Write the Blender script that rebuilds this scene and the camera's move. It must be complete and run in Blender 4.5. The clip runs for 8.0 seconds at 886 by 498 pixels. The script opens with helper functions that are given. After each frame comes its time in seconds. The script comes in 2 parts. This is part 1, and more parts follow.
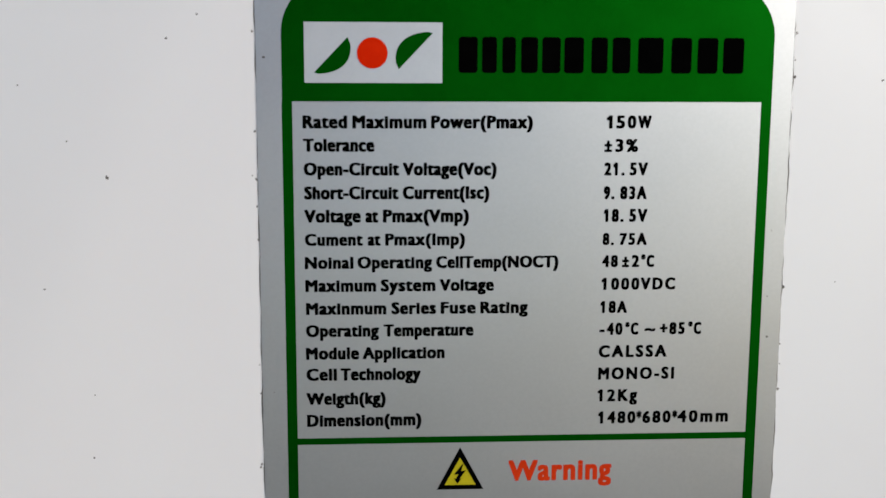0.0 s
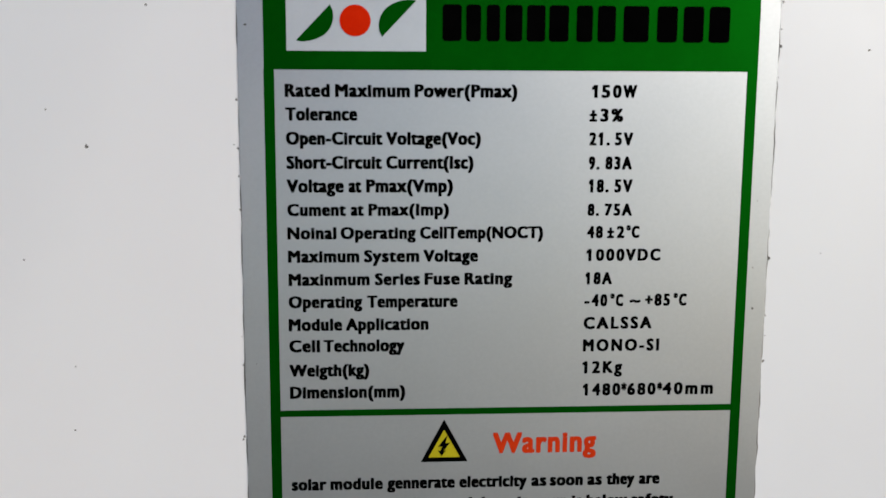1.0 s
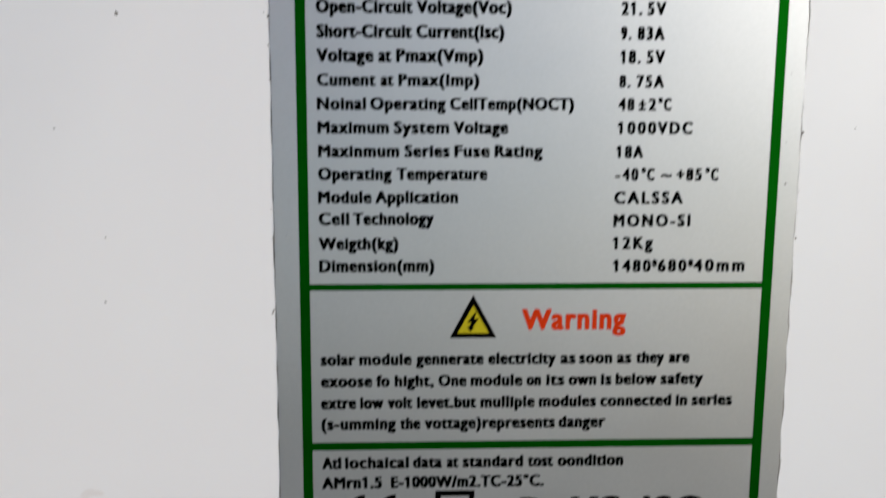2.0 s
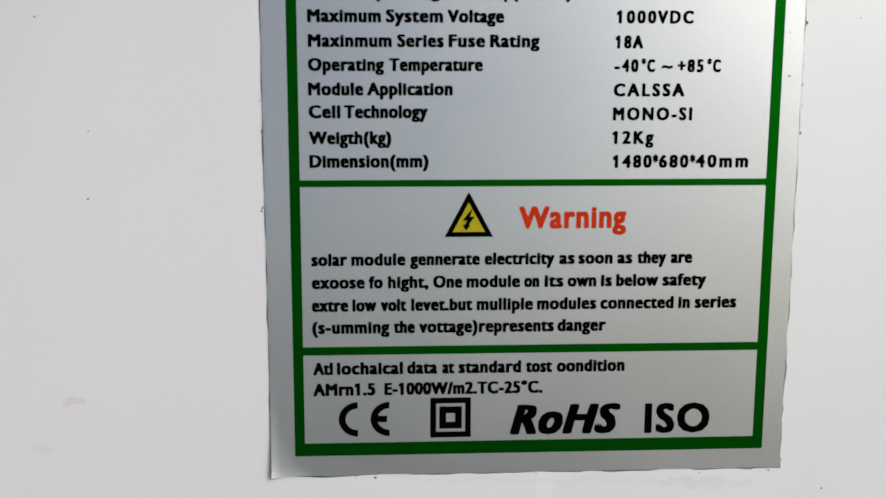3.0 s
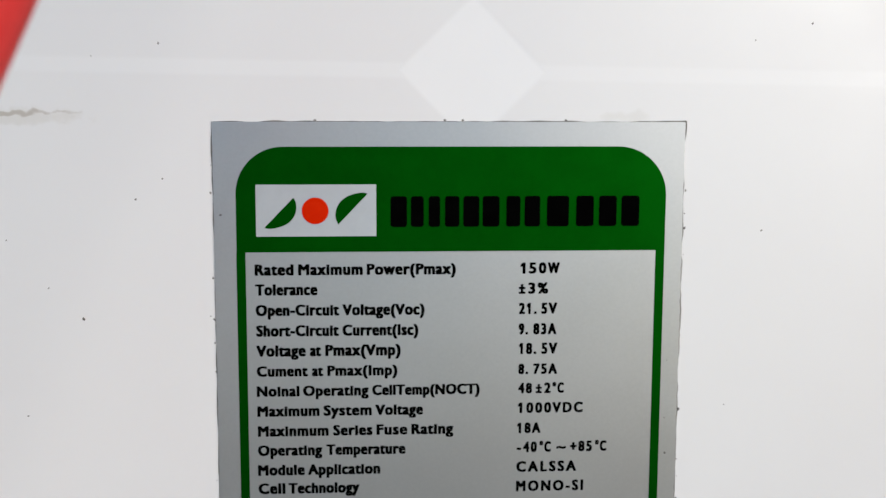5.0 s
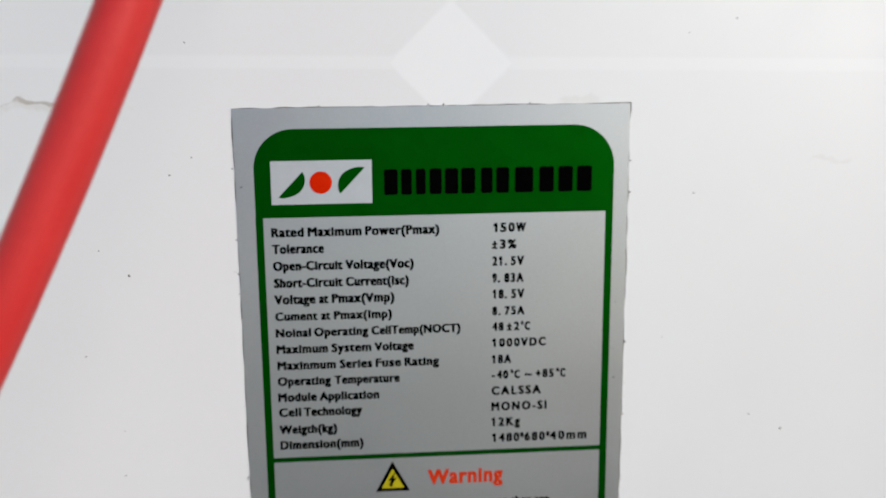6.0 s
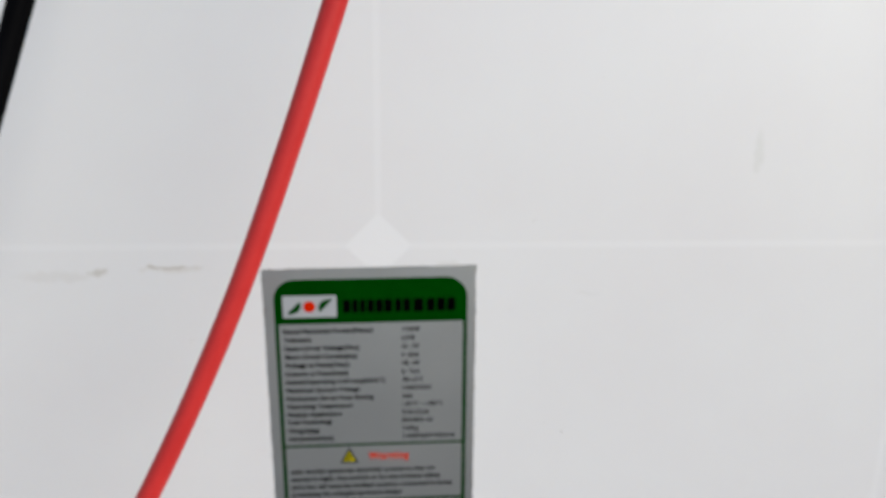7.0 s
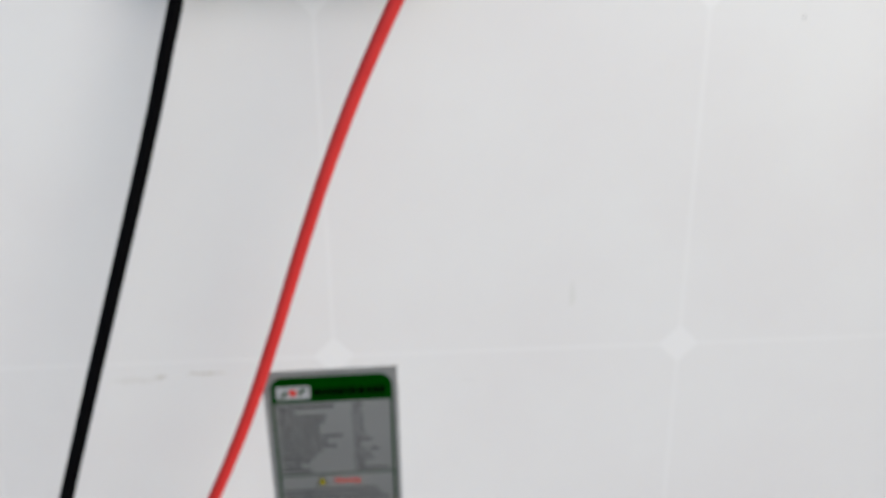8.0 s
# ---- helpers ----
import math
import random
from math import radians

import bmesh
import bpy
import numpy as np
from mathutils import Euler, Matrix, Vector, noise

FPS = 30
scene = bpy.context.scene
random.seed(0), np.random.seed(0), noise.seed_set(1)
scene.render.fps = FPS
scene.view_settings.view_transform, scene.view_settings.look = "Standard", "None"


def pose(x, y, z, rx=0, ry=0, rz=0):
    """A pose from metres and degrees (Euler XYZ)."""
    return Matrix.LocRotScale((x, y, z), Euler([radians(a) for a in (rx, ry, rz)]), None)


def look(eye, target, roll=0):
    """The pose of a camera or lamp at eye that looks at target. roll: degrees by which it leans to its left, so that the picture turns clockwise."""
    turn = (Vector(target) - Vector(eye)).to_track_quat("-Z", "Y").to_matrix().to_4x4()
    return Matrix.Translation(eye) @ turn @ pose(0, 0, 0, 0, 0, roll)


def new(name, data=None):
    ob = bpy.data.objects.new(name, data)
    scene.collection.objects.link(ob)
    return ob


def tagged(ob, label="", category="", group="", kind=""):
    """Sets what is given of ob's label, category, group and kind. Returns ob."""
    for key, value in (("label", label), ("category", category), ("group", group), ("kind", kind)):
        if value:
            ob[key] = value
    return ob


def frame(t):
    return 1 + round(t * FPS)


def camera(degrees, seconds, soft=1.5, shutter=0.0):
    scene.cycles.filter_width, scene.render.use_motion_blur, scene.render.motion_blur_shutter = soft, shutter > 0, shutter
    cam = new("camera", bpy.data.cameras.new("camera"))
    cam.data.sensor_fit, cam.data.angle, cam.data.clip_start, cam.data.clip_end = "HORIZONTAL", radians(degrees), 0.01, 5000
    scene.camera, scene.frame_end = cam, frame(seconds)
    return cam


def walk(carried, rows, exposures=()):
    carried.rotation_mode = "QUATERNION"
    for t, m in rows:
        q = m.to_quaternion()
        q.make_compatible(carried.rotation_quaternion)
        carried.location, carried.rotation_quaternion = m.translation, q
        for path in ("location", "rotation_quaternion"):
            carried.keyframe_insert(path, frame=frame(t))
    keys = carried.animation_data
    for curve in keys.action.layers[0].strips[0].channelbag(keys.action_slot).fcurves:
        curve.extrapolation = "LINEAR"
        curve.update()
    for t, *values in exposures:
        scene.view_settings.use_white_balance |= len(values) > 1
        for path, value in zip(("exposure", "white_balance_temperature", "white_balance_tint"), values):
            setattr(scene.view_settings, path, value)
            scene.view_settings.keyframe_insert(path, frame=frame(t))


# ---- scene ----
# camera
cam = camera(55.02, 8.0, 1.45, 0.3)
# the lens keeps its close focus on the label for the whole shot; the opening is about 1 mm wide
cam.data.dof.use_dof, cam.data.dof.focus_distance, cam.data.dof.aperture_fstop = True, 0.106, 31.0
walk(cam, [
    (0.0, pose(-0.01620, 0.13594, 1.10443, 71.749, -1.283, -2.334)),
    (0.5, pose(-0.01530, 0.13625, 1.10396, 71.430, -1.317, -2.399)),
    (1.0, pose(-0.01500, 0.13581, 1.10190, 71.232, -1.445, -2.709)),
    (1.5, pose(-0.01420, 0.13335, 1.09895, 71.775, -1.420, -1.968)),
    (2.0, pose(-0.01690, 0.13213, 1.08940, 70.335, -1.317, -1.918)),
    (2.2, pose(-0.01890, 0.13073, 1.08233, 72.054, -1.496, -2.903)),
    (3.3, pose(-0.01600, 0.13105, 1.07613, 70.758, -1.106, -2.127)),
    (3.5, pose(-0.01630, 0.13121, 1.07640, 71.224, -1.320, -2.797)),
    (3.8, pose(-0.01510, 0.12909, 1.07747, 73.861, -1.471, -3.460)),
    (4.0, pose(-0.01120, 0.12561, 1.08373, 75.372, -1.115, -2.554)),
    (4.2, pose(-0.01100, 0.12860, 1.10405, 71.323, -1.138, -2.662)),
    (4.5, pose(-0.00970, 0.12459, 1.11646, 71.765, -1.266, -1.868)),
    (4.7, pose(-0.00950, 0.12454, 1.11718, 73.364, -1.446, -1.799)),
    (5.0, pose(-0.00880, 0.12661, 1.12257, 73.101, -1.256, -2.494)),
    (5.2, pose(-0.00810, 0.12743, 1.12209, 72.881, -1.317, -2.542)),
    (6.3, pose(-0.01090, 0.08729, 1.14391, 67.363, -0.758, -4.194)),
    (6.5, pose(-0.00150, 0.07074, 1.15551, 66.401, 0.228, -0.948)),
    (6.6, pose(-0.00040, 0.06282, 1.16588, 65.484, 0.334, -1.604)),
    (6.8, pose(0.00270, 0.04527, 1.19875, 64.274, -0.430, -2.792)),
    (7.0, pose(0.00360, 0.02426, 1.22448, 62.019, -1.302, -3.240)),
    (7.2, pose(0.00600, 0.00905, 1.25633, 58.773, 0.608, -3.779)),
    (7.3, pose(0.01030, 0.00615, 1.26912, 57.301, 1.625, -4.189)),
    (7.5, pose(0.01630, -0.01827, 1.29230, 56.351, 1.240, -3.933)),
    (7.6, pose(0.01530, -0.03061, 1.30014, 57.337, 1.050, -4.250)),
    (7.8, pose(0.02190, -0.05108, 1.32166, 58.949, 0.945, -4.361)),
    (8.0, pose(0.03000, -0.06247, 1.35752, 57.642, -0.108, -3.494)),
], [(0.0, 0.21, 6600, 7), (2.0, 0.21, 6600, 7), (3.5, 0.12, 6600, 7), (4.0, 0.06, 6600, 7), (4.5, 0.26, 6600, 7), (5.2, 0.32, 6600, 7), (6.5, 0.34, 6550, 7), (7.0, 0.26, 6550, 7), (7.5, 0.35, 6550, 7), (8.0, 0.27, 6550, 7)])

# world and light: a bright hazy day, the light coming from behind the camera and the right
world = bpy.data.worlds.new("world")
scene.world = world
world.use_nodes = True
wn, wl = world.node_tree.nodes, world.node_tree.links
sky = wn.new("ShaderNodeTexSky")
sky.sky_type, sky.sun_disc = "NISHITA", False
sky.sun_elevation, sky.sun_rotation = radians(33.1), radians(136.7)
wl.new(sky.outputs["Color"], wn["Background"].inputs["Color"])
wn["Background"].inputs["Strength"].default_value = 0.12
sun = bpy.data.lights.new("sun", "SUN")
sun.energy, sun.angle, sun.color = 1.72, radians(40), (1.0, 0.94, 0.872)
sun_ob = new("sun", sun)
sun_ob.matrix_world = look((2.87, -2.82, 3.81), (0, 0.23, 1.08))

# materials


def nodes_of(name, rough=0.5, metal=0.0, spec=0.5):
    m = bpy.data.materials.new(name)
    m.use_nodes = True
    n, l = m.node_tree.nodes, m.node_tree.links
    p = n["Principled BSDF"]
    p.inputs["Roughness"].default_value = rough
    p.inputs["Metallic"].default_value = metal
    p.inputs["Specular IOR Level"].default_value = spec
    return m, n, l, p


def coords(n, l, scale=(1, 1, 1)):
    c = n.new("ShaderNodeTexCoord")
    mp = n.new("ShaderNodeMapping")
    mp.inputs["Scale"].default_value = scale
    l.new(c.outputs["Object"], mp.inputs["Vector"])
    return mp.outputs["Vector"]


def noise_node(n, l, vec, scale, detail=4.0, rough=0.6):
    t = n.new("ShaderNodeTexNoise")
    t.inputs["Scale"].default_value = scale
    t.inputs["Detail"].default_value = detail
    t.inputs["Roughness"].default_value = rough
    l.new(vec, t.inputs["Vector"])
    return t.outputs["Fac"]


def math_node(n, l, op, a, b=None, c=None):
    t = n.new("ShaderNodeMath")
    t.operation = op
    for k, v in enumerate((a, b, c)):
        if v is None:
            continue
        if isinstance(v, (int, float)):
            t.inputs[k].default_value = v
        else:
            l.new(v, t.inputs[k])
    return t.outputs[0]


def span(n, l, value, lo, hi, a=0.0, b=1.0):
    t = n.new("ShaderNodeMapRange")
    t.interpolation_type = "SMOOTHSTEP"
    for k, v in (("From Min", lo), ("From Max", hi), ("To Min", a), ("To Max", b)):
        t.inputs[k].default_value = v
    l.new(value, t.inputs["Value"])
    return t.outputs["Result"]


def mix(n, l, fac, a, b):
    t = n.new("ShaderNodeMix")
    t.data_type = "RGBA"
    for k, v in ((0, fac), (6, a), (7, b)):
        if isinstance(v, (int, float)):
            t.inputs[k].default_value = v
        elif isinstance(v, tuple):
            t.inputs[k].default_value = (*v, 1)
        else:
            l.new(v, t.inputs[k])
    return t.outputs[2]


def bump(n, l, p, height, strength, distance):
    t = n.new("ShaderNodeBump")
    t.inputs["Strength"].default_value = strength
    t.inputs["Distance"].default_value = distance
    l.new(height, t.inputs["Height"])
    l.new(t.outputs["Normal"], p.inputs["Normal"])


def mottled(name, dark, light, scale, rough=0.5, metal=0.0, spec=0.5, relief=0.0):
    """Two scales of variation between two close colours, with a fine relief."""
    m, n, l, p = nodes_of(name, rough, metal, spec)
    v = coords(n, l)
    big, fine = noise_node(n, l, v, scale), noise_node(n, l, v, scale * 14)
    fac = math_node(n, l, "ADD", math_node(n, l, "MULTIPLY", big, 0.65), math_node(n, l, "MULTIPLY", fine, 0.35))
    l.new(mix(n, l, span(n, l, fac, 0.3, 0.7), dark, light), p.inputs["Base Color"])
    l.new(span(n, l, fine, 0.2, 0.8, max(rough - 0.06, 0.02), rough + 0.06), p.inputs["Roughness"])
    if relief:
        bump(n, l, p, fine, 0.4, relief)
    return m


PITCH = 0.1567          # from cell to cell
GAP_Z = 1.136           # height of the gap between the second and third row of cells


def backsheet_material():
    """White plastic film: brighter where no cell lies behind it, with smears, rubbed dirt and faint darker lines."""
    m, n, l, p = nodes_of("backsheet_film", 0.40, 0.0, 1.0)
    v = coords(n, l)
    s = n.new("ShaderNodeSeparateXYZ")
    l.new(v, s.inputs[0])
    wob = noise_node(n, l, v, 60, 2.0)
    dx = math_node(n, l, "PINGPONG", s.outputs["X"], PITCH / 2)
    dz = math_node(n, l, "PINGPONG", math_node(n, l, "SUBTRACT", s.outputs["Z"], GAP_Z - 8 * PITCH), PITCH / 2)
    near = math_node(n, l, "MINIMUM", dx, dz)
    strip = span(n, l, near, 0.0006, 0.0013, 1.0, 0.0)
    diamond = span(n, l, math_node(n, l, "ADD", dx, dz), 0.0088, 0.0100, 1.0, 0.0)
    gap = math_node(n, l, "MAXIMUM", math_node(n, l, "MULTIPLY", strip, 0.5), diamond)
    big, mid, fine = noise_node(n, l, v, 9), noise_node(n, l, v, 70), noise_node(n, l, v, 900)
    film = mix(n, l, span(n, l, big, 0.3, 0.7), (0.720, 0.702, 0.708), (0.743, 0.736, 0.740))
    col = mix(n, l, gap, film, (0.782, 0.773, 0.780))
    wander = noise_node(n, l, v, 230, 2)
    # rubbed brown dirt along the gap, grey smears, brownish lines under the label: centre x, z, half width, half
    # height, amount
    for cx, cz, hw, hz, amount, tone in (
        (-0.0575, 1.1299, 0.0085, 0.00036, 0.56, (0.26, 0.20, 0.15)),
        (-0.0565, 1.1294, 0.0095, 0.0012, 0.22, (0.45, 0.40, 0.30)),
        (-0.078, 1.1287, 0.0030, 0.0013, 0.42, (0.34, 0.30, 0.22)),
        (-0.090, 1.1275, 0.0110, 0.0018, 0.14, (0.42, 0.38, 0.30)),
        (0.1065, 1.1620, 0.0016, 0.0060, 0.17, (0.40, 0.42, 0.34)),
        (0.0602, 1.1212, 0.0040, 0.0004, 0.14, (0.45, 0.42, 0.38)),
        (-0.0540, 1.0485, 0.0013, 0.0004, 0.26, (0.50, 0.40, 0.35)),
        (-0.0580, 1.0432, 0.0012, 0.0004, 0.20, (0.50, 0.40, 0.35)),
        (0.0020, 1.0392, 0.0200, 0.0006, 0.10, (0.50, 0.43, 0.37)),
        (0.0180, 1.0389, 0.0080, 0.0006, 0.15, (0.45, 0.38, 0.33)),
        (0.0200, 1.1305, 0.0035, 0.0008, 0.22, (0.50, 0.48, 0.42)),
    ):
        ex = math_node(n, l, "DIVIDE", math_node(n, l, "SUBTRACT", s.outputs["X"], cx), hw)
        wave = math_node(n, l, "MULTIPLY", math_node(n, l, "SUBTRACT", wander, 0.5), 0.0035)
        ez = math_node(n, l, "DIVIDE", math_node(n, l, "SUBTRACT", math_node(n, l, "ADD", s.outputs["Z"], wave), cz), hz)
        d = math_node(n, l, "ADD", math_node(n, l, "MULTIPLY", ex, ex), math_node(n, l, "MULTIPLY", ez, ez))
        d = math_node(n, l, "ADD", d, math_node(n, l, "MULTIPLY", math_node(n, l, "SUBTRACT", noise_node(n, l, v, 420, 6), 0.5), 3.4))
        col = mix(n, l, span(n, l, d, 0.1, 1.3, amount, 0.0), col, tone)
    grime = span(n, l, noise_node(n, l, v, 150, 8, 0.75), 0.66, 0.78, 0.0, 0.07)
    col = mix(n, l, grime, col, (0.55, 0.52, 0.48))
    l.new(col, p.inputs["Base Color"])
    l.new(span(n, l, mid, 0.3, 0.7, 0.36, 0.46), p.inputs["Roughness"])
    h = math_node(n, l, "ADD", math_node(n, l, "MULTIPLY", fine, 0.15), math_node(n, l, "MULTIPLY", gap, -0.8))
    h = math_node(n, l, "ADD", h, math_node(n, l, "MULTIPLY", wob, 0.2))
    bump(n, l, p, h, 0.25, 0.0001)
    return m


def film_material():
    """Matt silver label film with a fine grain and faint blotches."""
    m, n, l, p = nodes_of("silver_film", 0.39, 0.82, 0.4)
    v = coords(n, l)
    big, fine = noise_node(n, l, v, 45, 3), noise_node(n, l, v, 2600, 2)
    fac = math_node(n, l, "ADD", math_node(n, l, "MULTIPLY", big, 0.6), math_node(n, l, "MULTIPLY", fine, 0.4))
    l.new(mix(n, l, span(n, l, fac, 0.3, 0.7), (0.408, 0.414, 0.421), (0.438, 0.444, 0.451)), p.inputs["Base Color"])
    l.new(span(n, l, big, 0.3, 0.7, 0.37, 0.415), p.inputs["Roughness"])
    bump(n, l, p, math_node(n, l, "ADD", fine, math_node(n, l, "MULTIPLY", big, 0.3)), 0.12, 0.00002)
    return m


BACKSHEET = backsheet_material()
FILM = film_material()
# the green is a clear ink over the silver film, and shines like it
GREEN = mottled("green_print", (0.0004, 0.053, 0.0010), (0.0006, 0.066, 0.0016), 160, 0.40, 0.75, 0.02)
INK = mottled("black_ink", (0.0006, 0.0006, 0.0006), (0.0014, 0.0014, 0.0014), 300, 0.55, 0.0, 0.0)
RED_INK = mottled("red_ink", (0.46, 0.026, 0.004), (0.53, 0.036, 0.006), 300, 0.5, 0.0, 0.02)
DISC_RED = mottled("logo_red", (0.52, 0.014, 0.001), (0.58, 0.019, 0.002), 300, 0.5, 0.0, 0.01)
YELLOW = mottled("yellow_print", (0.37, 0.31, 0.008), (0.43, 0.36, 0.012), 300, 0.5, 0.0, 0.08)
PLATE = mottled("pale_print", (0.45, 0.465, 0.485), (0.49, 0.505, 0.525), 200, 0.42, 0.45, 0.5)
RED_RUBBER = mottled("red_insulation", (0.53, 0.023, 0.022), (0.60, 0.032, 0.030), 90, 0.45, 0.0, 0.35, 0.00003)
BLACK_RUBBER = mottled("black_insulation", (0.0015, 0.0015, 0.002), (0.003, 0.003, 0.0035), 90, 0.5, 0.0, 0.015, 0.00003)
BLACK_PLASTIC = mottled("black_plastic", (0.012, 0.012, 0.013), (0.022, 0.022, 0.023), 60, 0.5, 0.0, 0.5, 0.0001)
ALU = mottled("anodised_aluminium", (0.62, 0.63, 0.64), (0.70, 0.71, 0.72), 40, 0.38, 0.9, 0.5, 0.00005)
DIRT = mottled("dirt", (0.05, 0.045, 0.04), (0.30, 0.28, 0.26), 700, 0.9, 0.0, 0.2)
# dirty glue, darkened so its colour also carries the film edge's shadow
GLUE_SHADE = mottled("glue_and_edge_shade", (0.07, 0.063, 0.058), (0.24, 0.225, 0.21), 500, 0.7, 0.0, 0.3)
CONCRETE = mottled("concrete", (0.08, 0.078, 0.075), (0.13, 0.127, 0.122), 3, 0.85, 0.0, 0.3, 0.002)
PLASTER = mottled("plaster", (0.62, 0.60, 0.57), (0.70, 0.68, 0.65), 2, 0.85, 0.0, 0.3, 0.001)

# mesh helpers


def part(name, bm, material, parent=None, label="", smooth=False):
    me = bpy.data.meshes.new(name)
    bmesh.ops.recalc_face_normals(bm, faces=bm.faces)
    bm.to_mesh(me)
    bm.free()
    me.materials.append(material)
    if smooth:
        me.shade_smooth()
    ob = new(name, me)
    if parent is not None:
        ob.parent = parent
    if label:
        ob["label"] = label
    return ob


def box_bm(x0, x1, y0, y1, z0, z1, bevel=0.0):
    bm = bmesh.new()
    bmesh.ops.create_cube(bm, size=1.0)
    for v in bm.verts:
        v.co = ((x0 + x1) / 2 + v.co.x * (x1 - x0), (y0 + y1) / 2 + v.co.y * (y1 - y0), (z0 + z1) / 2 + v.co.z * (z1 - z0))
    if bevel:
        bmesh.ops.bevel(bm, geom=bm.edges[:], offset=bevel, segments=2, affect="EDGES", profile=0.5)
    return bm


def tube_bm(points, radius, sides=16, steps=14):
    """A round cable swept through control points."""
    pts = [Vector(q) for q in points]
    pts = [pts[0] * 2 - pts[1]] + pts + [pts[-1] * 2 - pts[-2]]
    line = []
    for k in range(1, len(pts) - 2):
        a, b, c, d = pts[k - 1:k + 3]
        for j in range(steps):
            t = j / steps
            line.append(0.5 * (2 * b + (c - a) * t + (2 * a - 5 * b + 4 * c - d) * t * t + (3 * b - a - 3 * c + d) * t ** 3))
    line.append(pts[-2])
    bm = bmesh.new()
    side = Vector((1, 0, 0))
    rings = []
    for k, q in enumerate(line):
        way = (line[min(k + 1, len(line) - 1)] - line[max(k - 1, 0)]).normalized()
        side = (side - way * side.dot(way)).normalized()
        up = way.cross(side)
        r = radius * (1 + 0.012 * noise.noise(q * 40))
        rings.append([bm.verts.new(q + r * (math.cos(a) * side + math.sin(a) * up)) for a in (2 * math.pi * i / sides for i in range(sides))])
    for a, b in zip(rings, rings[1:]):
        for i in range(sides):
            bm.faces.new((a[i], a[(i + 1) % sides], b[(i + 1) % sides], b[i]))
    bm.faces.new(rings[0])
    bm.faces.new(rings[-1])
    return bm


# ground, wall and panel; the panel leans back against the wall
LEAN = pose(0, 0, 0.0017, -12)
bm = box_bm(-60, 60, -60, 60, -0.2, 0.0)
tagged(part("ground", bm, CONCRETE), "grey concrete ground under the panel", "ground", kind="structure")
bm = box_bm(-2.4, 2.4, 0.316, 0.52, 0.0, 2.6)
tagged(part("wall_north", bm, PLASTER), "plain pale wall behind the leaning panel", "wall", kind="structure")

panel = tagged(new("solar_panel"), "solar panel seen from its white film-covered back", "solar panel")
panel.matrix_world = LEAN
part("backsheet", box_bm(-0.338, 0.338, 0.0, 0.004, 0.004, 1.476), BACKSHEET, panel, "smooth white plastic backsheet with faint cell gaps")
for name, lim in (("frame_rail", (-0.340, -0.329, -0.033, 0.008, 0.011, 1.469)), ("frame_rail", (0.329, 0.340, -0.033, 0.008, 0.011, 1.469)),
                  ("frame_rail", (-0.340, 0.340, -0.033, 0.008, 0.0, 0.011)), ("frame_rail", (-0.340, 0.340, -0.033, 0.008, 1.469, 1.480))):
    part(name, box_bm(*lim, bevel=0.0008), ALU, panel)

jbox = tagged(new("junction_box"), "flat black plastic junction box on the panel", "junction box")
jbox.matrix_world = LEAN
part("housing", box_bm(-0.055, 0.055, -0.020, -0.0002, 1.302, 1.395, 0.003), BLACK_PLASTIC, jbox)
part("lid", box_bm(-0.052, 0.052, -0.0245, -0.0202, 1.305, 1.392, 0.0015), BLACK_PLASTIC, jbox)
for sx in (-1, 1):
    bm = bmesh.new()
    bmesh.ops.create_cone(bm, cap_ends=True, segments=18, radius1=0.0065, radius2=0.0048, depth=0.014, matrix=pose(sx * 0.0605, -0.011, 1.345, 0, sx * 90, 0))
    part("cable_gland", bm, BLACK_PLASTIC, jbox)

RADIUS = 0.00244
red_line = [LEAN @ Vector(q) for q in ((0.060, -0.011, 1.345), (0.080, -0.020, 1.350), (0.080, -0.050, 1.345), (0.056, -0.060, 1.328),
            (0.0380, -0.0612, 1.3041), (0.0214, -0.0595, 1.2721), (0.0075, -0.0582, 1.2402), (-0.0046, -0.0572, 1.2082), (-0.0159, -0.0568, 1.1763), (-0.0280, -0.0572, 1.1444), (-0.0422, -0.0584, 1.1125), (-0.0586, -0.0606, 1.0805), (-0.0763, -0.0639, 1.0485), (-0.0922, -0.0686, 1.0165), (-0.1060, -0.0740, 0.9846))]
red_line += [(-0.135, 0.090, 0.840), (-0.165, 0.030, 0.660), (-0.175, -0.030, 0.420), (-0.165, -0.070, 0.200), (-0.150, -0.100, 0.060),
             (-0.120, -0.150, RADIUS), (-0.040, -0.210, RADIUS), (0.060, -0.230, RADIUS)]
black_line = [LEAN @ Vector(q) for q in ((-0.060, -0.011, 1.345), (-0.076, -0.012, 1.350), (-0.076, -0.018, 1.340), (-0.052, -0.021, 1.322),
              (-0.0441, -0.0238, 1.3029), (-0.0517, -0.0287, 1.2711), (-0.0610, -0.0342, 1.2392), (-0.0709, -0.0404, 1.2073), (-0.0808, -0.0473, 1.1754), (-0.0905, -0.0547, 1.1435), (-0.0998, -0.0631, 1.1116), (-0.1088, -0.0720, 1.0797), (-0.1175, -0.0819, 1.0479), (-0.1265, -0.0924, 1.0160), (-0.1358, -0.1038, 0.9841))]
black_line += [(-0.168, 0.060, 0.850), (-0.200, 0.000, 0.670), (-0.215, -0.060, 0.430), (-0.210, -0.100, 0.200), (-0.195, -0.140, 0.055),
               (-0.165, -0.200, 0.0027), (-0.080, -0.280, 0.0027), (0.020, -0.310, 0.0027)]
tagged(part("red_cable", tube_bm(red_line, RADIUS), RED_RUBBER, smooth=True), "thin red insulated cable hanging from the junction box", "cable", "panel cables")
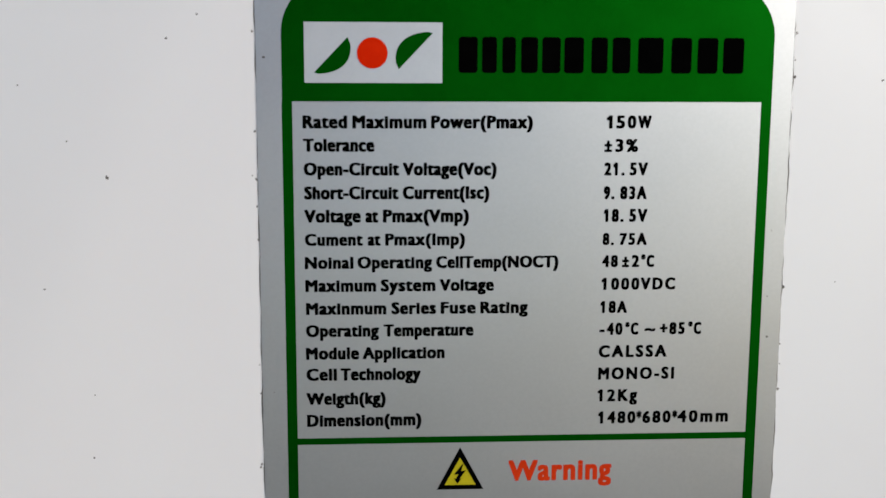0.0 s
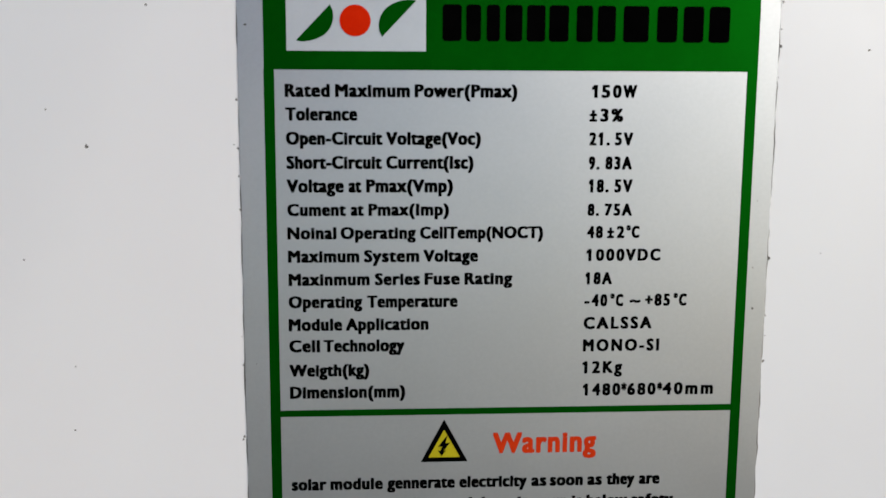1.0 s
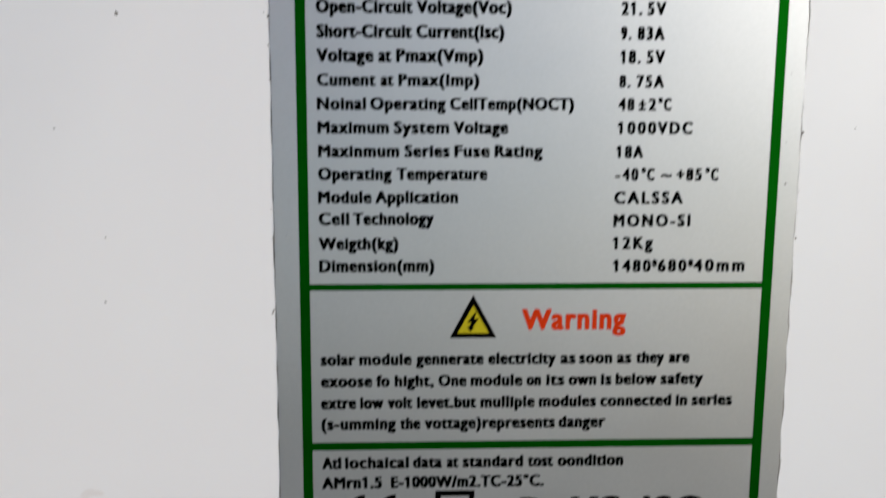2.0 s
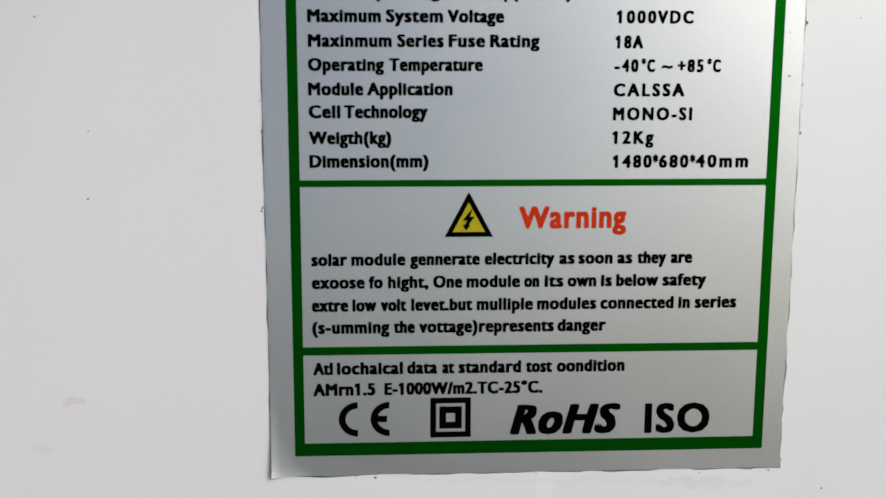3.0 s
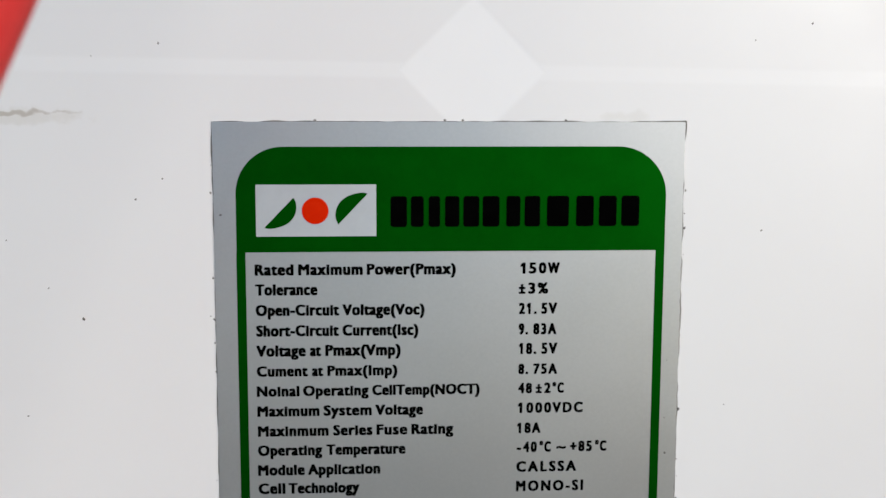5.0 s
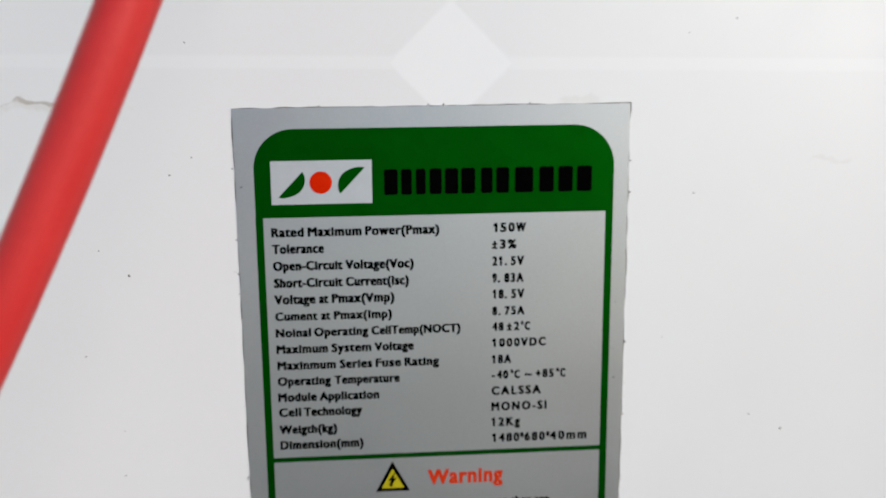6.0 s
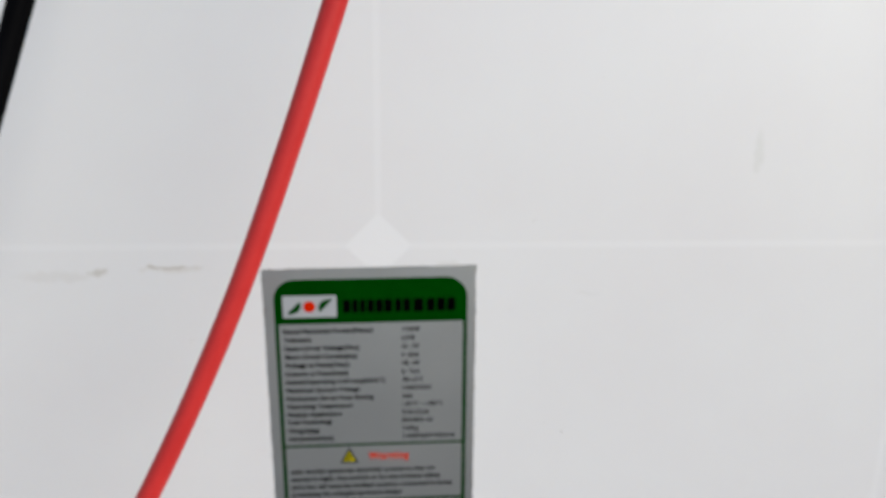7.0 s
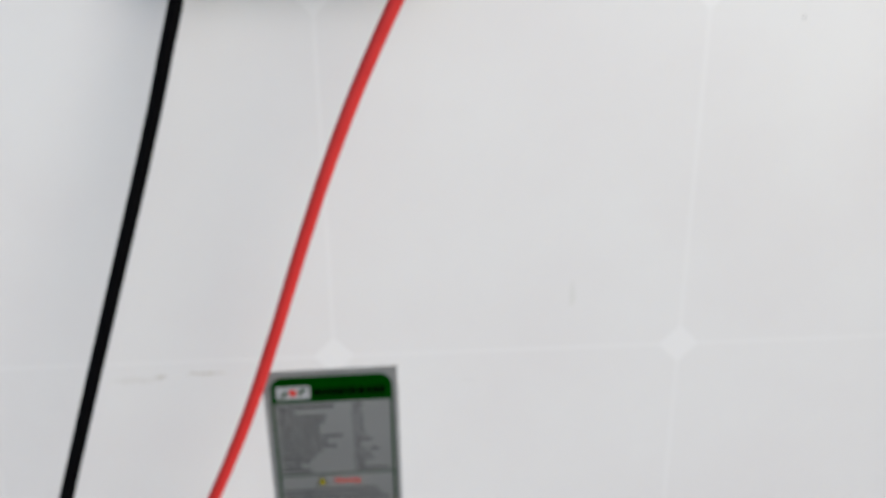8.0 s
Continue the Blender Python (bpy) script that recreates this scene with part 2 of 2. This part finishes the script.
tagged(part("black_cable", tube_bm(black_line, 0.0027), BLACK_RUBBER, smooth=True), "thin black insulated cable hanging from the junction box", "cable", "panel cables")

# the rating label, in millimetres from the upper left corner of its table
MM = 0.001
LABEL_POSE = pose(-0.02874, 0.0, 1.11266, 0, -0.823, 0)


def on_label(x, z, h):
    """A place on the label: it tapers a little downwards; h is the height over the panel."""
    return Vector(((x * (1 + 0.00012 * z) + 0.003 * z) * MM, -h * MM, z * MM))


def lift(x, z):
    """The lower left corner has come loose along a bowed crease and curls up."""
    a, b = max(0.0, (x + 3.87) / 5.5), max(0.0, (z + 72.75) / 11)
    return 0.6 * max(0.0, 1 - a ** 0.65 - b ** 0.65) ** 1.5


label = tagged(new("rating_label"), "silver and green printed rating label stuck on the panel", "label")
label.matrix_world = LEAN @ LABEL_POSE


def film_bm(grow=0.0, heights=(0.16, 0.004)):
    """The label's film, cut roughly along the sides; grow widens the outline unevenly."""
    nx, nz = 110, 170
    x0, x1, z0, z1 = -3.90, 56.40, 16.53, -72.75
    rng = random.Random(4)
    cut_l = [0.05 * noise.noise(Vector((0.3, k * 0.11, 1))) + 0.025 * rng.uniform(-1, 1) for k in range(nz + 1)]
    cut_r = [0.05 * noise.noise(Vector((7.3, k * 0.06, 2))) + (0.065 * rng.uniform(-1, 1) if k > 30 else 0.03 * rng.uniform(-1, 1)) for k in range(nz + 1)]
    cut_b = [0.04 * noise.noise(Vector((k * 0.1, 3.1, 5))) + 0.05 * rng.uniform(-1, 1) for k in range(nx + 1)]
    bm = bmesh.new()
    sheets = []
    for h in heights:
        rows = []
        for k in range(nz + 1):
            row = []
            for i in range(nx + 1):
                u = i / nx
                x = x0 + (x1 - x0) * u + (cut_l[k] if i == 0 else 0) + (cut_r[k] if i == nx else 0)
                z = z0 + (z1 - z0) * k / nz + (cut_b[i] if k == nz else 0)
                if grow:
                    g = grow * max(-0.5, 0.65 + 1.5 * noise.noise(Vector((x * 0.35, z * 0.35, 8))))
                    x += g * ((i == nx) - (i == 0))
                    z += g * ((k == 0) - (k == nz))
                row.append(bm.verts.new(on_label(x, z, h + lift(x0 + (x1 - x0) * u, z0 + (z1 - z0) * k / nz))))
            rows.append(row)
        sheets.append(rows)
    for rows in sheets:
        for a, b in zip(rows, rows[1:]):
            for i in range(nx):
                bm.faces.new((a[i], a[i + 1], b[i + 1], b[i]))
    f, g = sheets
    rim = [(0, i) for i in range(nx)] + [(k, nx) for k in range(nz)] + [(nz, i) for i in range(nx, 0, -1)] + [(k, 0) for k in range(nz, 0, -1)]
    for (a, b), (c, d) in zip(rim, rim[1:] + rim[:1]):
        bm.faces.new([bm.verts.new(v.co) for v in (f[a][b], f[c][d], g[c][d], g[a][b])])
    return bm


def slab(name, outlines, h, material, text="", thick=0.05):
    """A thin printed area from one or more outlines in millimetres."""
    bm = bmesh.new()
    for outline in outlines:
        top = [bm.verts.new(on_label(x, z, h + thick)) for x, z in outline]
        low = [bm.verts.new(on_label(x, z, h)) for x, z in outline]
        bm.faces.new(top)
        for k in range(len(top)):
            j = (k + 1) % len(top)
            bm.faces.new((top[k], top[j], low[j], low[k]))
    return part(name, bm, material, label, text)


def rect(x0, x1, z0, z1):
    return [(x0, z0), (x1, z0), (x1, z1), (x0, z1)]


def arc(cx, cz, r, a0, a1, count=18):
    return [(cx + r * math.cos(radians(a0 + (a1 - a0) * k / count)), cz + r * math.sin(radians(a0 + (a1 - a0) * k / count))) for k in range(count + 1)]


part("film", film_bm(), FILM, label, "matt silver film with a curled corner", True)
# dark rim below the film: glue dirt, and edge shadow put in as colour
part("glue_shade_rim", film_bm(0.15, (0.06, 0.003)), GLUE_SHADE, label, "thin dark rim round the film, dirty glue and painted edge shadow")
slab("header_band", [[(-1.1, 0.0)] + arc(4.9, 7.4, 6.0, 180, 90) + arc(47.75, 7.07, 6.35, 90, 0) + [(54.1, 0.0)]], 0.162, GREEN, "green band with rounded upper corners")
slab("side_border", [rect(-1.15, 0.0, 0.0, -68.85)], 0.162, GREEN)
slab("side_border", [rect(52.95, 54.1, 0.0, -68.85)], 0.162, GREEN)
slab("divider", [rect(0.0, 52.95, -38.55, -39.30)], 0.162, GREEN)
slab("divider", [rect(0.0, 52.95, -57.50, -58.45)], 0.162, GREEN)
slab("lower_border", [rect(-1.15, 54.1, -68.85, -70.35)], 0.162, GREEN)
slab("emblem_plate", [rect(1.41, 16.65, 8.62, 2.02)], 0.214, PLATE, "pale rectangle with a red disc and two green leaves")
slab("emblem_disc", [arc(8.9, 5.28, 1.70, 0, 350, 35)], 0.266, DISC_RED)


def leaf(ax, az, bx, bz, bulge):
    """Half a leaf: a straight chord and a bowed side."""
    a, b = Vector((ax, az)), Vector((bx, bz))
    out = Vector(((b - a).y, -(b - a).x)).normalized()
    pts = [a + (b - a) * t + out * bulge * (math.sin(math.pi * t) ** 0.62) * (0.82 + 0.4 * t) for t in (k / 20 for k in range(21))]
    return [(q.x, q.y) for q in pts]


slab("emblem_leaf", [leaf(2.46, 3.14, 6.18, 6.98, 1.75)], 0.266, GREEN)
slab("emblem_leaf", [leaf(15.58, 7.46, 11.83, 3.54, 1.75)], 0.266, GREEN)
for x0, x1 in ((18.35, 20.69), (20.95, 22.84), (23.22, 24.94), (25.32, 27.42), (27.67, 29.97), (30.16, 32.58), (33.22, 35.27), (35.59, 37.84), (38.48, 41.57), (42.28, 44.8), (45.25, 47.78), (48.17, 50.76)):
    c = 0.35
    x0, x1 = x0 + 0.12, x1 - 0.12
    slab("name_bar", [arc(x1 - c, 7.1 - c, c, 90, 0, 4) + arc(x1 - c, 3.16 + c, c, 0, -90, 4) + arc(x0 + c, 3.16 + c, c, -90, -180, 4) + arc(x0 + c, 7.1 - c, c, 180, 90, 4)], 0.214, INK)

# warning sign, approval marks
slab("sign_border", [[(18.92, -39.90), (21.70, -44.98), (16.20, -44.98)]], 0.162, INK, "black triangle")
slab("sign_field", [[(18.92, -41.10), (20.78, -44.42), (17.10, -44.42)]], 0.214, YELLOW, "yellow field of the warning sign")
slab("sign_bolt", [[(19.32, -41.75), (18.22, -43.14), (18.74, -43.10), (18.46, -43.66), (18.20, -43.58), (18.62, -44.26), (19.12, -43.60), (18.86, -43.66), (19.60, -42.66), (19.06, -42.74)]], 0.266, INK)
C_ARC = [(6.15, -64.02)] + [(6.15 + 2.2 * math.cos(radians(a)), -66.06 + 2.04 * math.sin(radians(a))) for a in range(95, 266, 10)] + [(6.15, -68.1)]
C_IN = [(6.15, -67.35)] + [(6.15 + 1.42 * math.cos(radians(a)), -66.06 + 1.29 * math.sin(radians(a))) for a in range(265, 94, -10)] + [(6.15, -64.77)]
slab("approval_mark", [C_ARC + C_IN], 0.162, INK)
slab("approval_mark", [[(x + 3.68, z) for x, z in C_ARC + C_IN], rect(8.40, 9.55, -65.68, -66.42)], 0.162, INK)
for a, w in ((4.72, 0.66), (2.62, 0.78)):
    cx, cz, s = 16.95, -66.0, a / 2
    slab("square_mark", [rect(cx - s, cx + s, cz + s, cz + s - w), rect(cx - s, cx + s, cz - s + w, cz - s),
                         rect(cx - s, cx - s + w, cz + s - w, cz - s + w), rect(cx + s - w, cx + s, cz + s - w, cz - s + w)], 0.162, INK)


def text_mesh(words, heavy, shear, apart=1.13):
    cu = bpy.data.curves.new("text", "FONT")
    cu.body, cu.size, cu.offset, cu.shear, cu.resolution_u, cu.extrude = words, 1.0, heavy, shear, 3, 0.01
    cu.space_character = apart
    ob = new("text", cu)
    me = bpy.data.meshes.new_from_object(ob.evaluated_get(bpy.context.evaluated_depsgraph_get()))
    bpy.data.objects.remove(ob)
    bpy.data.curves.remove(cu)
    return me


def extent(me):
    v = np.empty(len(me.vertices) * 3)
    me.vertices.foreach_get("co", v)
    v = v.reshape(-1, 3)
    return v.min(0), v.max(0)


ref = {}
for heavy, shear in ((0.0, 0.0), (0.0, 0.28)):
    cap = text_mesh("H", heavy, shear)
    lo, hi = extent(cap)
    ref[heavy, shear] = hi[1]
    bpy.data.meshes.remove(cap)
small = text_mesh("x", 0.0, 0.0)
X_HIGH = extent(small)[1][1]
bpy.data.meshes.remove(small)
TALL = 1.11             # the printed face has taller small letters than the plain one


def rise(y, top, word):
    """Lifts the small letters of a word towards the height of its capitals."""
    if y <= 0 or not any(c.islower() for c in word[1:]):
        return y
    if y <= X_HIGH:
        return y * TALL
    return X_HIGH * TALL + (y - X_HIGH) * (top - X_HIGH * TALL) / (top - X_HIGH) if y < top else y


def ones(word, heavy, shear, apart):
    """The left edge of each figure one in a word, which is printed with a flag."""
    found = []
    for k, c in enumerate(word):
        if c == "1":
            ends = [text_mesh(w, heavy, shear, apart) for w in (word[:k + 1], "1")]
            (_, right), (a, b) = extent(ends[0]), extent(ends[1])
            found.append(right[0] - (b[0] - a[0]))
            for me in ends:
                bpy.data.meshes.remove(me)
    return found


def print_line(z, cap, ink, style, *words):
    """One printed line: its foot, the height of its capitals, ink, style, and each word with its left and right end."""
    heavy, shear, apart = 0.0, (0.0, 0.0, 0.28, 0.0)[style], (1.13, 1.13, 1.13, 1.36)[style]
    fat = (0.175, 0.12, 0.18, 0.15)[style] * cap
    bm = bmesh.new()
    for word, left, right in words:
        me = text_mesh(word, heavy, shear, apart)
        lo, hi = extent(me)
        flags = ones(word, heavy, shear, apart)
        if flags:
            lo[0] = min(lo[0], flags[0] - 0.13)
        wide, kz = max(hi[0] - lo[0], 1e-6), cap / ref[heavy, shear]
        kx = (right - left - fat) / wide
        if len(word) == 1:
            kx = min((right - left - 0.08 * cap) / wide, kz * 1.05)
        start = (left + right - fat - kx * wide) / 2
        for k, (dx, dz) in enumerate(((0.0, -0.035), (0.0, 0.04), (0.5, -0.045), (0.5, 0.05), (1.0, -0.035), (1.0, 0.04))):
            first = len(bm.verts)
            bm.from_mesh(me)
            top = ref[heavy, shear]
            for x in flags:
                bm.faces.new([bm.verts.new((x + a, top + b, 0.01)) for a, b in ((0.02, 0.0), (0.02, -0.17), (-0.13, -0.23), (-0.13, -0.13))])
            bm.verts.ensure_lookup_table()
            for v in bm.verts[first:]:
                v.co = on_label(start + fat * dx + (v.co.x - lo[0]) * kx, z + dz * cap + rise(v.co.y, ref[heavy, shear], word) * kz, 0.162 + (0.02 + 0.002 * k if v.co.z > 0 else 0.0))
        bpy.data.meshes.remove(me)
    part("text_line", bm, ink, label, "bold red warning word" if ink is RED_INK else "")


# left column, right column, warning, test condition, approval marks
print_line(-2.92, 1.31, INK, 0, ('Rated', 1.11, 6.06), ('Maximum', 6.63, 14.90), ('Power(Pmax)', 15.41, 26.88))
print_line(-5.50, 1.32, INK, 0, ('Tolerance', 1.13, 9.07))
print_line(-8.16, 1.32, INK, 0, ('Open-Circuit', 1.15, 11.85), ('Voltage(Voc)', 12.23, 22.85))
print_line(-10.83, 1.33, INK, 0, ('Short-Circuit', 1.17, 11.78), ('Current(Isc)', 12.23, 22.05))
print_line(-13.45, 1.34, INK, 0, ('Voltage', 1.13, 7.50), ('at', 8.01, 9.47), ('Pmax(Vmp)', 9.99, 19.75))
print_line(-16.08, 1.25, INK, 0, ('Cument', 1.16, 7.73), ('at', 8.24, 9.72), ('Pmax(Imp)', 10.23, 19.32))
print_line(-18.71, 1.26, INK, 0, ('Noinal', 1.12, 6.62), ('Operating', 7.07, 15.58), ('CellTemp(NOCT)', 16.03, 30.10))
print_line(-21.35, 1.27, INK, 0, ('Maximum', 1.14, 9.18), ('System', 9.69, 15.97), ('Voltage', 16.43, 22.68))
print_line(-23.99, 1.27, INK, 0, ('Maxinmum', 1.17, 10.33), ('Series', 10.91, 16.05), ('Fuse', 16.57, 20.62), ('Rating', 21.14, 26.66))
print_line(-26.57, 1.28, INK, 0, ('Operating', 1.13, 9.48), ('Temperature', 10.00, 20.38))
print_line(-29.20, 1.29, INK, 0, ('Module', 1.09, 7.18), ('Application', 7.57, 17.05))
print_line(-31.68, 1.30, INK, 0, ('Cell', 1.11, 4.62), ('Technology', 5.01, 14.30))
print_line(-34.53, 1.30, INK, 0, ('Weigth(kg)', 1.07, 10.22))
print_line(-37.12, 1.31, INK, 0, ('Dimension(mm)', 1.10, 14.37))
print_line(-2.91, 1.33, INK, 3, ('1', 35.25, 35.96), ('5', 36.41, 37.32), ('0', 37.70, 38.61), ('W', 38.87, 40.36))
print_line(-5.55, 1.34, INK, 3, ('±', 35.13, 35.90), ('3', 36.36, 37.20), ('%', 37.59, 38.89))
print_line(-8.20, 1.34, INK, 3, ('21.', 35.13, 37.48), ('5V', 38.06, 40.15))
print_line(-10.91, 1.35, INK, 3, ('9.', 35.14, 36.38), ('83A', 37.04, 40.11))
print_line(-13.50, 1.36, INK, 3, ('18.', 35.21, 37.51), ('5V', 38.16, 40.26))
print_line(-16.17, 1.27, INK, 3, ('8.', 35.16, 36.47), ('75A', 37.13, 40.29))
print_line(-18.73, 1.28, INK, 3, ('48', 35.16, 37.00), ('±', 37.53, 38.26), ('2', 38.66, 39.45), ('°C', 39.71, 41.24))
print_line(-21.37, 1.29, INK, 3, ('1000', 35.16, 39.60), ('VDC', 39.73, 43.79))
print_line(-24.07, 1.29, INK, 3, ('18A', 35.11, 38.23))
print_line(-26.65, 1.30, INK, 3, ('-', 35.11, 35.64), ('40', 35.91, 37.77), ('°C', 38.10, 39.64), ('~', 40.31, 41.71), ('+85', 42.18, 45.13), ('°C', 45.53, 47.08))
print_line(-29.31, 1.31, INK, 3, ('CALSSA', 35.05, 43.08))
print_line(-31.95, 1.32, INK, 3, ('MONO-SI', 35.05, 44.06))
print_line(-34.57, 1.32, INK, 3, ('12Kg', 35.05, 39.76))
print_line(-37.24, 1.33, INK, 3, ('1480', 35.19, 39.64), ('*', 39.78, 40.32), ('680', 40.46, 43.85), ('*', 44.05, 44.59), ('40mm', 44.66, 50.73))
print_line(-44.00, 2.30, RED_INK, 1, ('Warning', 24.64, 36.94))
print_line(-48.13, 1.28, INK, 0, ('solar', 1.10, 5.17), ('module', 5.61, 11.75), ('gennerate', 12.26, 20.24), ('electricity', 20.75, 28.79), ('as', 29.31, 31.13), ('soon', 31.52, 35.50), ('as', 36.03, 37.79), ('they', 38.32, 41.73), ('are', 42.25, 44.76))
print_line(-50.74, 1.29, INK, 0, ('exoose', 1.11, 7.12), ('fo', 7.56, 9.17), ('hight,', 9.74, 14.38), ('One', 14.89, 18.25), ('module', 18.70, 24.87), ('on', 25.32, 27.08), ('its', 27.67, 29.88), ('own', 30.34, 33.68), ('is', 34.20, 35.51), ('below', 35.97, 40.91), ('safety', 41.37, 46.52))
print_line(-53.37, 1.30, INK, 0, ('extre', 1.06, 5.22), ('low', 5.67, 8.44), ('volt', 8.89, 11.85), ('levet.but', 12.37, 19.43), ('mulliple', 19.89, 26.40), ('modules', 26.86, 33.75), ('connected', 34.21, 42.79), ('in', 43.32, 44.71), ('series', 45.25, 50.17))
print_line(-55.92, 1.31, INK, 0, ('(s-umming', 1.07, 9.90), ('the', 10.35, 12.81), ('vottage)represents', 13.27, 28.88), ('danger', 29.27, 34.94))
print_line(-60.71, 1.32, INK, 0, ('Atl', 1.10, 3.37), ('lochaical', 3.82, 11.43), ('data', 11.89, 15.41), ('at', 15.94, 17.38), ('standard', 17.84, 25.14), ('tost', 25.67, 28.77), ('oondition', 29.30, 37.28))
print_line(-63.18, 1.33, INK, 0, ('AMrn1.5', 1.05, 8.21), ('E-1000W/m2.TC-25°C.', 9.26, 27.70))
print_line(-68.04, 3.26, INK, 2, ('RoHS', 23.91, 36.96))
print_line(-68.13, 3.28, INK, 1, ('ISO', 39.86, 47.64))

# dirt on the backsheet and along the label's cut edges
bm = bmesh.new()
rng = random.Random(11)


def speck(bm, x, z, r, long=1.0, turn=0.0, high=0.12, base=0.01):
    """A small uneven crumb stuck to the surface; millimetres from the label's table corner."""
    q = LABEL_POSE @ Vector((x * MM, 0, z * MM))
    count = 9
    tip = bm.verts.new(q + Vector((0, -(high * r + base + 0.01) * MM, 0)))
    ring = []
    for k in range(count):
        a = 2 * math.pi * k / count
        e = r * rng.uniform(0.6, 1.15) * MM
        dx, dz = e * long * math.cos(a), e * math.sin(a)
        ring.append(bm.verts.new(q + Vector((dx * math.cos(turn) - dz * math.sin(turn), -base * MM, dx * math.sin(turn) + dz * math.cos(turn)))))
    for k in range(count):
        bm.faces.new((tip, ring[k], ring[(k + 1) % count]))


for x, z, r in ((-20.6, -8.4, 0.25), (-28.0, -20.9, 0.14), (-23.4, -40.5, 0.14), (-10.2, 26.2, 0.16), (72.9, 29.1, 0.15), (67.0, 2.5, 0.18), (-10.2, 9.4, 0.17),
                (-13.6, 6.8, 0.16), (-29.8, 1.7, 0.14), (-24.8, -4.4, 0.12), (77.5, -34.3, 0.17), (83.0, -37.0, 0.24), (62.6, -20.7, 0.10), (61.0, -75.5, 0.14),
                (-23.0, -33.1, 0.12), (226.6, 164.1, 0.5), (5.5, 45.9, 0.25), (-4.15, -8.6, 0.16), (-4.6, -8.2, 0.10), (-18.5, 24.6, 0.10), (65.5, 27.0, 0.10)):
    speck(bm, x, z, r * 0.85, rng.uniform(1.0, 1.6), rng.uniform(0, 3))
for x, z, r in ((-3.05, 4.8, 0.15), (54.75, -22.3, 0.10), (54.95, -27.1, 0.16), (54.9, -14.6, 0.07), (-2.6, -33.0, 0.06)):
    speck(bm, x * (1 + 0.00012 * z) + 0.003 * z, z, r, 1.2, rng.uniform(0, 3), base=0.17)
for k in range(17):
    z = rng.uniform(10, -72)
    speck(bm, (56.40 + 0.2) * (1 + 0.00012 * z) + 0.003 * z + rng.uniform(-0.2, 0.12), z, rng.uniform(0.06, 0.2), 1.4, 1.57)
for k in range(9):
    z = rng.uniform(15, -60)
    speck(bm, -4.05 + 0.003 * z + rng.uniform(-0.3, 0.05), z, rng.uniform(0.05, 0.14), 1.4, 1.57)
for k in range(7):
    speck(bm, rng.uniform(0, 55), -72.95 + rng.uniform(-0.35, 0.05), rng.uniform(0.06, 0.16), 1.5)
for x in (25.5, 27.8, 9.0, 41.0):
    speck(bm, x, 16.75, 0.16, 1.3)
for k in range(16):
    speck(bm, rng.uniform(-60, 150), rng.uniform(-80, 170), rng.uniform(0.03, 0.06), rng.uniform(1, 2), rng.uniform(0, 3))
specks = part("dirt_specks", bm, DIRT)
specks.matrix_world = LEAN
tagged(specks, "dark crumbs of dirt stuck to the backsheet", "dirt", kind="stuff")
